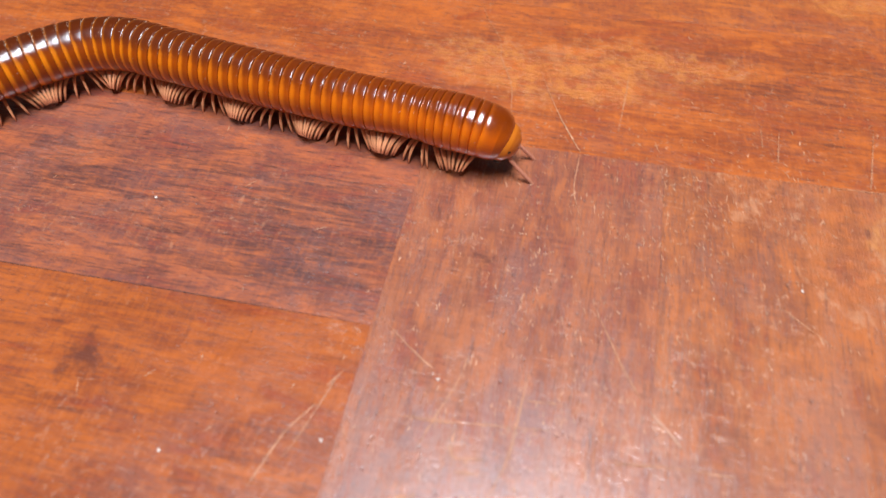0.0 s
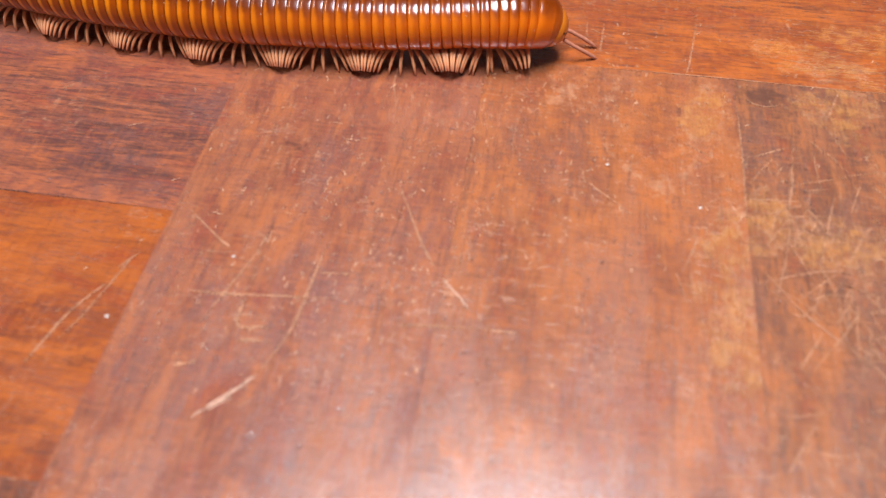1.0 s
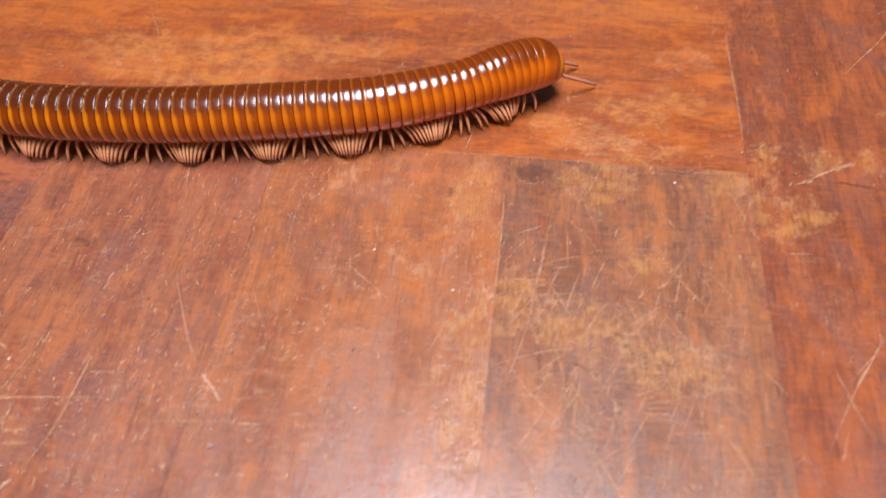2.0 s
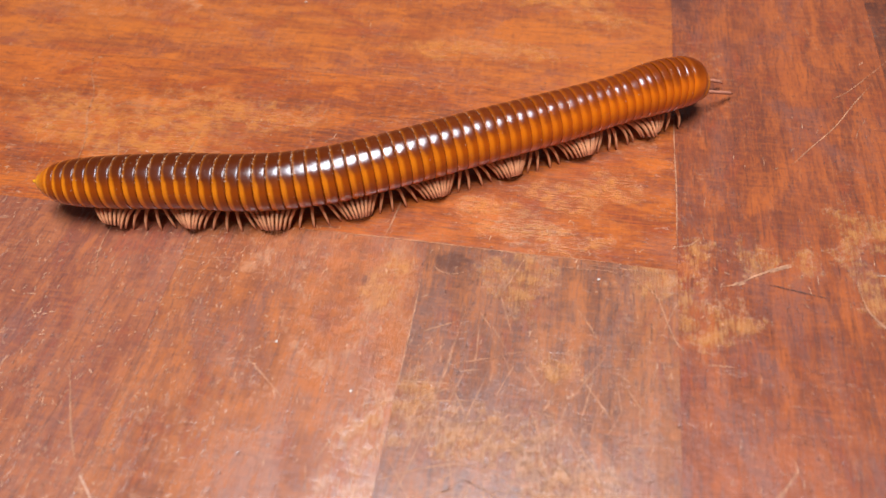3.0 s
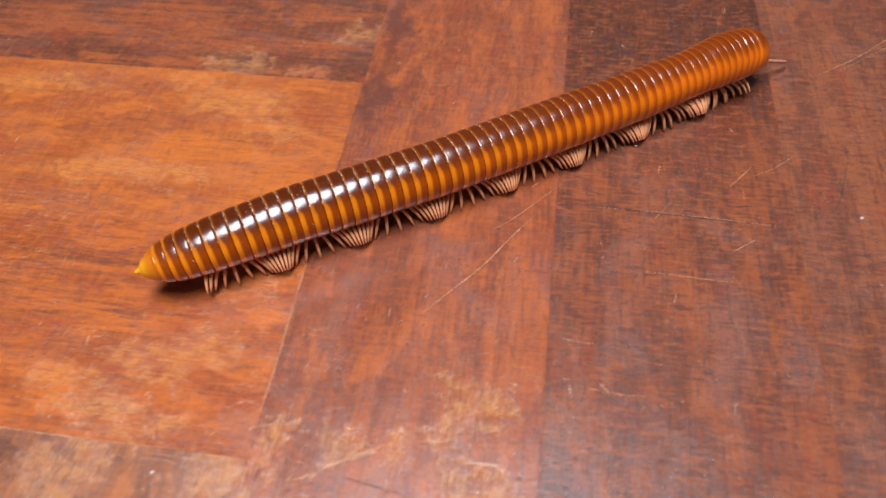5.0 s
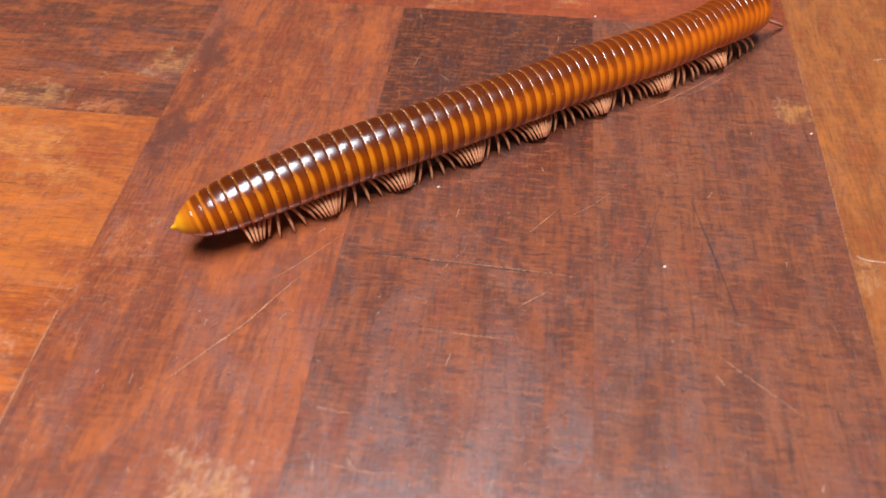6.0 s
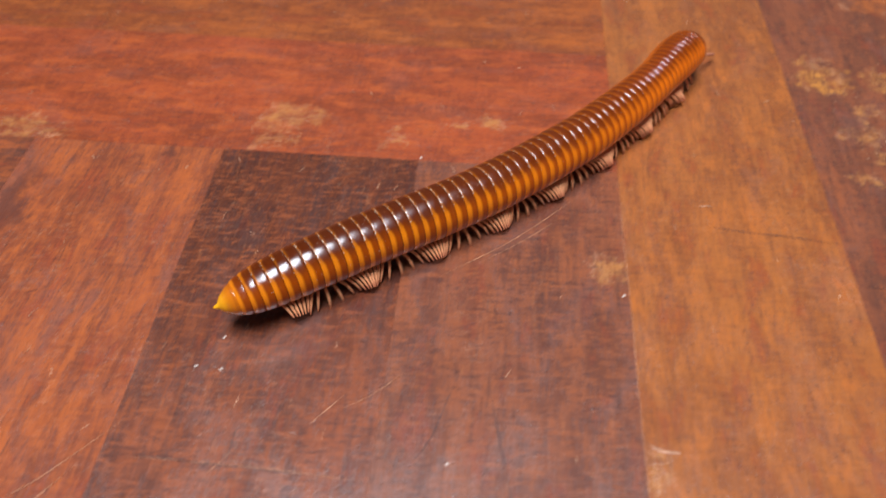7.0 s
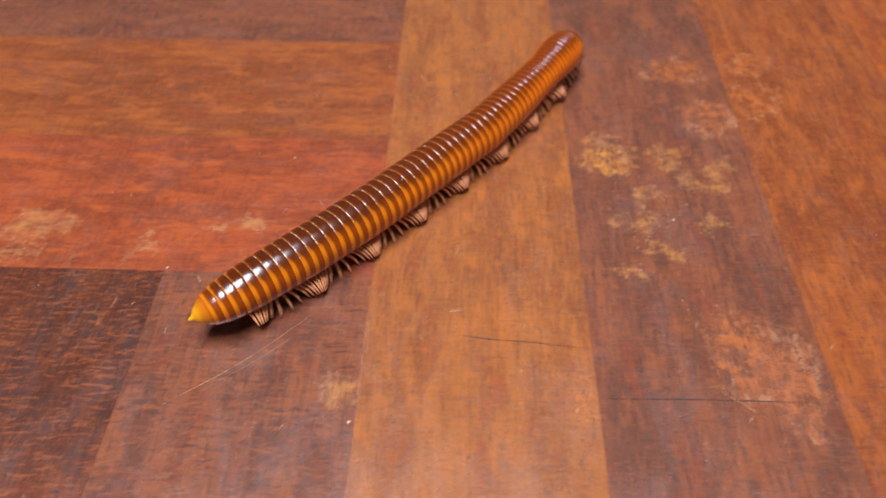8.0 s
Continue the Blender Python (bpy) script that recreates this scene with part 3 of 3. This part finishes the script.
def build_millipede():
    legs = {s: leg_mesh(s) for s in (-1, 1)}
    short = {s: leg_mesh(s, 0.86) for s in (-1, 1)}
    for i, (a, b) in enumerate(zip(edges, edges[1:])):
        mid = (a + b) / 2
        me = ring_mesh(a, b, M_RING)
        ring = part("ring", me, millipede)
        fore = float(np.interp(mid, (8, 25, 50, 85), (1.0, 0.85, 0.45, 0.0)))
        ring.color = (fore, fore, fore, 1.0)
        MOVERS.append((ring, mid, 0.0))
        if mid > 111.5:
            continue
        for off in ((0.5,) if i < 3 else (0.56, -0.5)):
            for s in (-1, 1):
                leg = part("leg", (short if mid < 12 or mid > 106 else legs)[s], ring)
                LEGS.append((leg, mid - off, (off / 1000, s * 0.0012, -(radius(mid) - 0.45) / 1000 + sink(mid) / 1000), s))
    # collar plate behind the head
    prof = [((4.2 - o) * 0.001, r * 0.001) for o, r in ((1.15, 0.0), (1.16, 1.0), (1.25, 2.0), (1.55, 2.85), (2.1, 3.55), (2.8, 4.02), (3.6, 4.32), (4.4, 4.48), (5.2, 4.57), (5.8, 4.60), (5.95, 4.52), (6.0, 3.3))]
    collar = part("collar_plate", mesh_of("collar_plate", lathe(prof), M_COLLAR), millipede, label="smooth amber collar plate behind the head")
    MOVERS.append((collar, 4.2, 1.0))
    # head
    bm = bmesh.new()
    bmesh.ops.create_uvsphere(bm, u_segments=32, v_segments=20, radius=1)
    for v in bm.verts:
        x, y, z = v.co
        face = 1.0 - 0.22 * max(0.0, -z) * max(0.0, x)
        v.co = Vector((x * 2.75 * face - 0.35 * max(0, -z), y * 3.55 * (1 - 0.10 * max(0, -z)), z * 3.5 - 0.75)) * 0.001
    head = part("head", mesh_of("head", bm, M_HEAD), millipede, label="round amber head, bent down")
    MOVERS.append((head, 2.2, 6.0))
    for s in (-1, 1):
        bm = bmesh.new()
        tube(bm, [(0.0010, s * 0.0015, -0.0006), (0.0028, s * 0.0020, -0.0012), (0.0049, s * 0.0022, -0.0015), (0.0070, s * 0.0023, -0.0018),
                  (0.0090, s * 0.0023, -0.0022), (0.0102, s * 0.0022, -0.0026)],
             [0.00028, 0.00036, 0.00032, 0.00034, 0.00032, 0.00013], 8)
        FEELERS.append(part("antenna", mesh_of("antenna", bm, M_TIP), head, label="pinkish jointed feeler"))
        bm = bmesh.new()
        bmesh.ops.create_uvsphere(bm, u_segments=12, v_segments=8, radius=1, matrix=Matrix.Translation((0.0010, s * 0.0027, 0.0004)) @ Matrix.Diagonal((0.00050, 0.00034, 0.00034, 1)))
        part("eye", mesh_of("eye", bm, M_EYE), head, label="dark eye patch")
    bm = bmesh.new()
    bmesh.ops.create_uvsphere(bm, u_segments=20, v_segments=10, radius=1, matrix=Matrix.Translation((0.0004, 0, -0.0031)) @ Matrix.Diagonal((0.0017, 0.0024, 0.0014, 1)))
    part("mouth_plate", mesh_of("mouth_plate", bm, M_EYE), head, label="dark mouth plate under the head")
    # tail cone with its spike
    a = edges[-1]
    mid = (a + LENGTH) / 2
    prof = [((mid - a + 0.35) * 0.001, radius(a) * 0.92 * 0.001)]
    for o in np.linspace(a, 120.7, 14):
        prof.append(((mid - o) * 0.001, radius(o) * 0.985 * 0.001))
    prof += [((mid - 121.0) * 0.001, 0.00050), ((mid - 121.5) * 0.001, 0.00030), ((mid - 121.9) * 0.001, 0.0)]
    bm = lathe(prof)
    for v in bm.verts:
        back = max(0.0, -v.co.x - 0.0005)
        v.co.z += 0.10 * back
    tail = part("tail_plate", mesh_of("tail_plate", bm, M_TAIL), millipede, label="bright orange-yellow pointed tail plate")
    MOVERS.append((tail, mid, 0.0))


build_millipede()

# ================================================================ parquet blocks
WIDE, LONG, THICK = 0.040, 0.240, 0.0092
THREE = 3 * WIDE


def block_mesh(name, material):
    """One hardwood block with eased edges, its top at z = 0, long in x."""
    bm = bmesh.new()
    gap = 0.000002
    x, y, e = LONG / 2 - gap, WIDE / 2 - gap, 0.00002
    loops = []
    for dx, dy, z in ((0, 0, -THICK), (0, 0, -e), (e, e, 0.0)):
        loops.append([bm.verts.new((sx * (x - dx), sy * (y - dy), z)) for sx, sy in ((-1, -1), (1, -1), (1, 1), (-1, 1))])
    for a, b in zip(loops, loops[1:]):
        for k in range(4):
            bm.faces.new((a[k], a[(k + 1) % 4], b[(k + 1) % 4], b[k]))
    bm.faces.new(loops[-1])
    bm.faces.new(loops[0][::-1])
    return mesh_of(name, bm, material, False)


TONES = (M_ORANGE, M_RED, M_RUST, M_ROSE, M_BRICK, M_PLUM, M_RUSSET, M_DARK, M_UMBER, M_TAN, M_GREY, M_OCHRE, M_COPPER, M_SMOKE, M_STREAKY)
BLOCK = {m.name: block_mesh("block", m) for m in TONES}
# Blocks whose wood is known: first the row they lie in, then their place in the row of three.
KNOWN = {
    ("V", 0, 0): M_RUSSET, ("V", 0, 1): M_DARK, ("V", 0, 2): M_UMBER,
    ("V", 1, 0): M_TAN, ("V", 1, 1): M_GREY, ("V", 1, 2): M_OCHRE,
    ("V", -1, 0): M_BRICK, ("V", -1, 1): M_ROSE, ("V", -1, 2): M_PLUM,
    ("H", 0, 0): M_RED, ("H", 0, 1): M_OCHRE, ("H", 0, 2): M_UMBER,
    ("H", -1, 0): M_RUST, ("H", -1, 1): M_ORANGE, ("H", -1, 2): M_SMOKE,
    ("H", -2, 0): M_UMBER, ("H", -2, 1): M_COPPER, ("H", -2, 2): M_STREAKY,
}


def parquet():
    """Herringbone in rows of three blocks; the middle of the room in single blocks, the rest joined."""
    rnd = random.Random(7)
    spots = []
    for j in range(-7, 8):
        for i in range(-26, 27):
            for k in range(3):
                ox, oy = i * THREE - j * LONG, i * THREE + j * LONG
                spots.append(("H", i, j, k, ox - LONG / 2, oy + (k + 0.5) * WIDE))
                spots.append(("V", i, j, k, ox - THREE + (k + 0.5) * WIDE, oy - LONG / 2))
    inside = [s for s in spots if abs(s[4]) < HALF - 0.14 and abs(s[5]) < HALF - 0.14]
    inside.sort(key=lambda s: math.hypot(s[4] + 0.1, s[5] + 0.02))
    rest = bmesh.new()
    for n, (kind, i, j, k, x, y) in enumerate(inside):
        turn = 0 if kind == "H" else 90
        tone = KNOWN.get((kind, i, k)) if j == 0 else None
        tone = tone or rnd.choice(TONES)
        drop = rnd.uniform(0, 0.00005)
        if n < 290:
            part("block", BLOCK[tone.name], floor, pose(x, y, -drop, 0, 0, turn + (180 if rnd.random() < 0.5 else 0)))
        else:
            a, b = (LONG / 2, WIDE / 2) if kind == "H" else (WIDE / 2, LONG / 2)
            vs = [rest.verts.new((x + p * (a - 0.0001), y + q * (b - 0.0001), z)) for z in (-THICK, -drop) for p, q in ((-1, -1), (1, -1), (1, 1), (-1, 1))]
            for f in ((4, 5, 6, 7), (0, 1, 5, 4), (1, 2, 6, 5), (2, 3, 7, 6), (3, 0, 4, 7)):
                rest.faces.new([vs[q] for q in f]).material_index = TONES.index(tone)
    far = mesh_of("far_blocks", rest, TONES[0], False)
    for tone in TONES[1:]:
        far.materials.append(tone)
    tagged(part("far_blocks", far, floor, label="further parquet blocks of the room"), kind="stuff")


parquet()

# ================================================================ scratches and specks on the varnish


def strip(bm, pts, wide, rnd, rise=0.00005):
    """A thin ragged sliver that tapers at both ends, just above the varnish; points in millimetres."""
    pts = smooth_curve(pts, 6) / 1000
    n, rows = len(pts), []
    for i, p in enumerate(pts):
        d = pts[min(i + 1, n - 1)] - pts[max(i - 1, 0)]
        d = np.array([-d[1], d[0]]) / (np.hypot(*d) + 1e-9)
        w = wide / 2000 * min(1.0, 0.15 + 4 * min(i, n - 1 - i) / n) * rnd.uniform(0.45, 1.1)
        rows.append((bm.verts.new((*(p + d * w), rise)), bm.verts.new((*(p - d * w), rise))))
    for a, b in zip(rows, rows[1:]):
        bm.faces.new((a[0], a[1], b[1], b[0]))


def scratches(name, label, material, lines):
    rnd, bm = random.Random(len(lines)), bmesh.new()
    for wide, pts in lines:
        if wide < 0.25:
            strip(bm, pts, wide, rnd)
            continue
        way = smooth_curve(pts, 14)
        for k in range(8):      # a wide one is made of short slivers side by side
            a = rnd.randrange(0, len(way) - 4)
            b = min(len(way), a + rnd.randrange(4, max(5, len(way) // 2 + 2)))
            off = np.array((rnd.gauss(0, wide * 0.20), rnd.gauss(0, wide * 0.20)))
            strip(bm, [tuple(p + off) for p in way[a:b]], wide * rnd.uniform(0.25, 0.55), rnd, 0.00004 + 0.000004 * k)
        strip(bm, pts, wide * 0.40, rnd, 0.00008)
    tagged(part(name, mesh_of(name, bm, material), floor, label=label), kind="stuff")


scratches("pale_scratches", "pale scratches and peeled varnish edges", M_SCRATCH, [
    (0.75, [(-220.3, -183.4), (-222.0, -185.8), (-224.4, -188.2), (-226.2, -190.2)]),
    (0.55, [(-200.0, -165.9), (-197.9, -168.1), (-195.9, -170.1)]),
    (0.35, [(-89.8, -116.7), (-85.8, -116.7), (-84.8, -117.6)]),
    (0.6, [(0.7, -59.6), (2.1, -60.4), (5.4, -60.8)]),
    (0.3, [(14.8, -8.4), (17.4, -8.1)]),
])
scratches("fine_scratches", "fine light scratches in the varnish", M_FAINT, [
    (0.45, [(-92.5, -114.8), (-92.4, -122.0), (-90.1, -126.3), (-87.3, -127.4), (-83.1, -127.2)]),
    (0.16, [(-51.1, -75.4), (-46.7, -72.0)]),
    (0.12, [(-63.9, -70.4), (-60.7, -65.9)]),
    (0.4, [(-209.1, -150.3), (-204.2, -159.9), (-201.4, -164.4)]),
    (0.4, [(-216.6, -162.1), (-217.1, -170.2), (-217.5, -174.7), (-218.7, -179.7), (-220.3, -183.5)]),
    (0.45, [(-232.7, -172.9), (-223.0, -172.1), (-213.0, -171.0)]),
    (0.5, [(-230.9, -183.6), (-227.9, -182.9)]),
    (0.35, [(-204.9, -173.8), (-197.3, -173.0), (-189.4, -172.6)]),
    (0.35, [(-238.6, -158.7), (-232.1, -163.6), (-230.2, -164.9)]),
    (0.3, [(-229.6, -177.6), (-226.1, -166.6), (-225.3, -162.0)]),
    (0.5, [(-224.9, -172.7), (-224.7, -176.9), (-220.7, -176.6)]),
    (0.45, [(-224.3, -179.0), (-219.9, -178.6)]),
    (0.4, [(-216.5, -167.4), (-212.4, -167.1)]),
    (0.4, [(-241.6, -167.7), (-243.5, -170.8)]),
    (0.2, [(-100.4, -94.5), (-95.9, -88.8), (-91.3, -83.1), (-87.3, -76.7), (-83.0, -70.3)]),
    (0.15, [(-91.1, -75.7), (-87.1, -72.3), (-78.6, -62.4)]),
    (0.16, [(-23.1, -80.1), (-18.2, -84.2), (-10.9, -90.0)]),
    (0.2, [(-50.2, -60.6), (-45.8, -55.1)]),
    (0.12, [(-75.4, -68.0), (-56.6, -68.2), (-40.6, -69.0)]),
    (0.12, [(-65.8, -81.0), (-50.0, -81.6)]),
    (0.13, [(-32.7, -29.7), (-20.6, -20.4), (-8.5, -8.2)]),
    (0.1, [(-26.9, -26.8), (-18.6, -20.3), (-11.8, -14.1)]),
    (0.12, [(-45.7, -57.5), (-41.4, -54.6), (-36.9, -50.2)]),
    (0.25, [(60.2, -23.7), (65.0, -27.3), (66.9, -28.9)]),
    (0.14, [(-74.6, -103.1), (-69.0, -103.7), (-64.2, -103.4)]),
    (0.14, [(-78.6, -95.2), (-75.1, -95.6), (-72.5, -95.6)]),
    (0.3, [(-153.7, -147.0), (-155.5, -156.0), (-157.0, -161.6)]),
    (0.4, [(-157.0, -161.6), (-151.4, -166.7), (-144.9, -172.7), (-141.0, -179.2)]),
    (0.35, [(-161.4, -161.3), (-149.5, -157.0), (-138.8, -159.0)]),
])
scratches("old_scratches", "old light scratches beside the block ends", M_FAINT, [
    (0.3, [(-112.4, -156.3), (-110.6, -162.7), (-108.3, -168.6)]),
    (0.3, [(-104.6, -150.1), (-110.9, -160.3), (-116.1, -170.2)]),
    (0.4, [(-249.3, -186.7), (-246.9, -178.5), (-243.9, -173.4)]),
    (0.3, [(-246.8, -183.2), (-244.8, -178.1), (-242.3, -168.3)]),
    (0.3, [(-165.4, -104.7), (-166.9, -115.8), (-167.7, -120.4)]),
    (0.4, [(-223.7, -99.7), (-220.2, -108.1), (-217.1, -114.5), (-214.2, -119.6)]),
    (0.35, [(-214.2, -119.6), (-214.3, -128.5), (-212.8, -133.9)]),
    (0.3, [(-207.3, -98.3), (-207.8, -106.8), (-208.3, -113.8)]),
    (0.25, [(-184.2, -108.2), (-184.1, -112.9)]),
    (0.25, [(-181.2, -107.6), (-181.7, -116.1)]),
    (0.3, [(-152.0, -131.1), (-153.3, -141.6), (-154.6, -150.3)]),
    (0.2, [(-158.5, -124.4), (-157.3, -125.5), (-155.2, -125.8), (-152.9, -124.9)]),
])
scratches("varnish_edges", "pale ragged edges of the peeled varnish and of some joints", M_FAINT, [
    (0.26, [(-143.1, -120.8), (-136.7, -122.0), (-131.5, -121.7), (-126.6, -122.9), (-123.4, -125.5), (-122.0, -129.2), (-120.5, -133.3), (-118.9, -135.3)]),
    (0.8, [(-113.8, -122.4), (-111.1, -121.5), (-108.4, -119.7), (-105.6, -118.1), (-102.3, -116.5)]),
    (0.3, [(-134.2, -121.0), (-129.9, -121.0), (-125.7, -121.1), (-121.1, -121.1)]),
    (0.2, [(-120.4, -115.3), (-118.1, -114.7), (-116.4, -113.0)]),
    (0.25, [(-238.1, -79.9), (-236.3, -85.4), (-232.6, -92.0), (-231.3, -97.8), (-228.4, -104.7), (-227.2, -112.2)]),
    (0.22, [(-120.1, -117), (-119.9, -104), (-120.1, -92), (-120.0, -80)]),
    (0.20, [(-128, -119.9), (-146, -120.1), (-163, -119.9), (-182, -120.1)]),
    (0.20, [(-160.1, -126), (-159.9, -138), (-160.1, -150)]),
    (0.12, [(0.1, -4), (-0.1, -18), (0.1, -33), (0.0, -50), (0.1, -78)]),
])
scratches("dark_cracks", "thin dark cracks along and across the grain", M_DEEP, [
    (0.14, [(-330, -159.9), (-300, -160.1), (-270, -159.9), (-241, -160.0)]),
    (0.35, [(-23.9, -50.0), (-22.1, -57.8), (-20.1, -67.0), (-18.9, -73.5)]),
    (0.25, [(-28.9, -51.7), (-31.6, -60.9), (-33.7, -64.8)]),
    (0.2, [(16.3, -13.6), (22.2, -14.4), (28.6, -14.8), (39.6, -15.9)]),
    (0.2, [(41.1, -26.0), (57.9, -25.7), (76.5, -25.8)]),
    (0.25, [(-106.6, -120.8), (-102.2, -121.5), (-97.8, -122.2)]),
    (0.22, [(-76.1, -67.8), (-71.0, -67.8), (-64.8, -68.2), (-58.8, -68.3), (-52.8, -68.6), (-46.9, -68.7)]),
])


def random_scuffs():
    """Short scuffs all over the middle of the floor; their pale colour also paints glints."""
    rnd, bm = random.Random(11), bmesh.new()
    for _ in range(1100):
        x, y = rnd.uniform(-340, 140), rnd.uniform(-230, 130)
        if x > -60 and rnd.random() < 0.6:
            continue
        a, n = rnd.choice((rnd.uniform(0, math.pi), rnd.gauss(1.2, 0.35), rnd.gauss(1.75, 0.3))), rnd.uniform(0.7, 1.7) ** 1.7
        bend = rnd.uniform(-0.05, 0.05)
        pts = [(x + math.cos(a + bend * q) * n * q / 2, y + math.sin(a + bend * q) * n * q / 2) for q in (-1, 0, 1)]
        strip(bm, pts, rnd.uniform(0.04, 0.13), rnd, 0.00004)
    for cx, cy, a, b, count in ((-163, -140, 4, 18, 40), (-116, -122, 6, 9, 25), (-140, -117, 12, 4, 40), (55, 15, 9, 22, 50), (-86, -120, 7, 7, 25), (-205, -135, 26, 28, 460), (-180, -130, 20, 26, 240), (-215, -165, 20, 20, 240), (-250, -100, 20, 14, 70)):
        for _ in range(count):
            x, y, q = rnd.gauss(cx, a * 0.6), rnd.gauss(cy, b * 0.6), rnd.choice((rnd.gauss(1.5, 0.3), rnd.uniform(0, math.pi)))
            n, bend = rnd.uniform(0.25, 1.15), rnd.uniform(-0.06, 0.06)
            strip(bm, [(x + math.cos(q + bend * k) * n * k / 2, y + math.sin(q + bend * k) * n * k / 2) for k in (-1, 0, 1)], rnd.uniform(0.05, 0.16), rnd, 0.00004)
    tagged(part("scuffs", mesh_of("scuffs", bm, M_SCUFF_GLINT), floor, label="short light scuffs in the varnish, with glints painted in"), kind="stuff")
    bm = bmesh.new()
    for _ in range(300):
        x, y, q = rnd.gauss(-142, 11), rnd.gauss(-160, 12), rnd.choice((rnd.gauss(1.45, 0.25), rnd.gauss(1.0, 0.3), rnd.gauss(0.1, 0.3), rnd.gauss(2.3, 0.2)))
        n, bend = rnd.uniform(2, 10), rnd.uniform(-0.03, 0.03)
        strip(bm, [(x + math.cos(q + bend * k) * n * k / 2, y + math.sin(q + bend * k) * n * k / 2) for k in (-1, 0, 1)], rnd.uniform(0.06, 0.22), rnd, 0.00003)
    tagged(part("worn_scratches", mesh_of("worn_scratches", bm, M_DULL), floor, label="soft crossing scratches of a worn spot"), kind="stuff")


random_scuffs()


def speck_mesh():
    rnd, bm = random.Random(5), bmesh.new()
    bmesh.ops.create_icosphere(bm, subdivisions=1, radius=1)
    for v in bm.verts:
        v.co = Vector((v.co.x * rnd.uniform(0.6, 1.2), v.co.y * rnd.uniform(0.6, 1.2), v.co.z * 0.4)) * 0.00028
    return mesh_of("speck", bm, M_SPECK, False)


SPECK = speck_mesh()
for x, y in [(-228.7, -166.6), (-166.4, -148.4), (-241.8, -178.3), (-198.7, -57.3), (-1.0, -31.6), (-29, -65.3), (-179.5, -142), (-281.2, -143.2), (-262, -183.8),
             (-67.3, -46.1), (-66.2, -52.2), (-70.3, -51.9), (59.7, 16.4), (51.8, -43.5), (-132.2, -123.6), (-39.5, 0.7)]:
    part("speck", SPECK, floor, pose(x / 1000, y / 1000, 0.0001, 0, 0, (x * 37) % 360))

# ================================================================ what moves


def stride(u):
    """Swing and lift of a leg: u is its place in the wave, 0 amid the drawn-up bunch and 0.5 amid the few that stand apart."""
    swing = lift = 0.0
    for d in (-0.05, -0.025, 0.0, 0.025, 0.05):
        v = (u + d + 0.5) % 1.0 - 0.5
        swing += v / 0.36 if abs(v) < 0.36 else math.copysign((0.5 - abs(v)) / 0.14, v)
        lift += max(0.0, 1.0 - (v / 0.40) ** 2)
    return swing / 5, lift / 5


def motions():
    body_times = [0.25 * i for i in range(33)]
    for ob, behind, nod in MOVERS:
        walk(ob, [(t, body_pose(t, behind, sink(behind), nod + slope(behind))) for t in body_times])
    for k, ob in enumerate(FEELERS):      # the feelers tap about, each in its own time
        walk(ob, [(t, pose(0, 0, 0, 0, float(np.interp(t, (0, 0.5, 1.2, 1.8), (13, 4, 3, -6))) + 4 * math.sin(3.3 * t + 2 * k), 7 * math.sin(2.6 * t + 1.7 * k))) for t in body_times])
    leg_times = [0.1 * i for i in range(81)]
    bunch = [float(cubic(t, BUNCH)) for t in leg_times]
    for ob, behind, (x, y, z), s in LEGS:
        rows = []
        for t, b in zip(leg_times, bunch):
            swing, lift = stride((behind - b) / WAVE + (0.08 if s > 0 else 0.0))
            rows.append((t, pose(x, y, z, s * (26 * lift - 1.0), -12 * swing, -s * (34.0 * swing + 3.0))))
        walk(ob, rows)


motions()
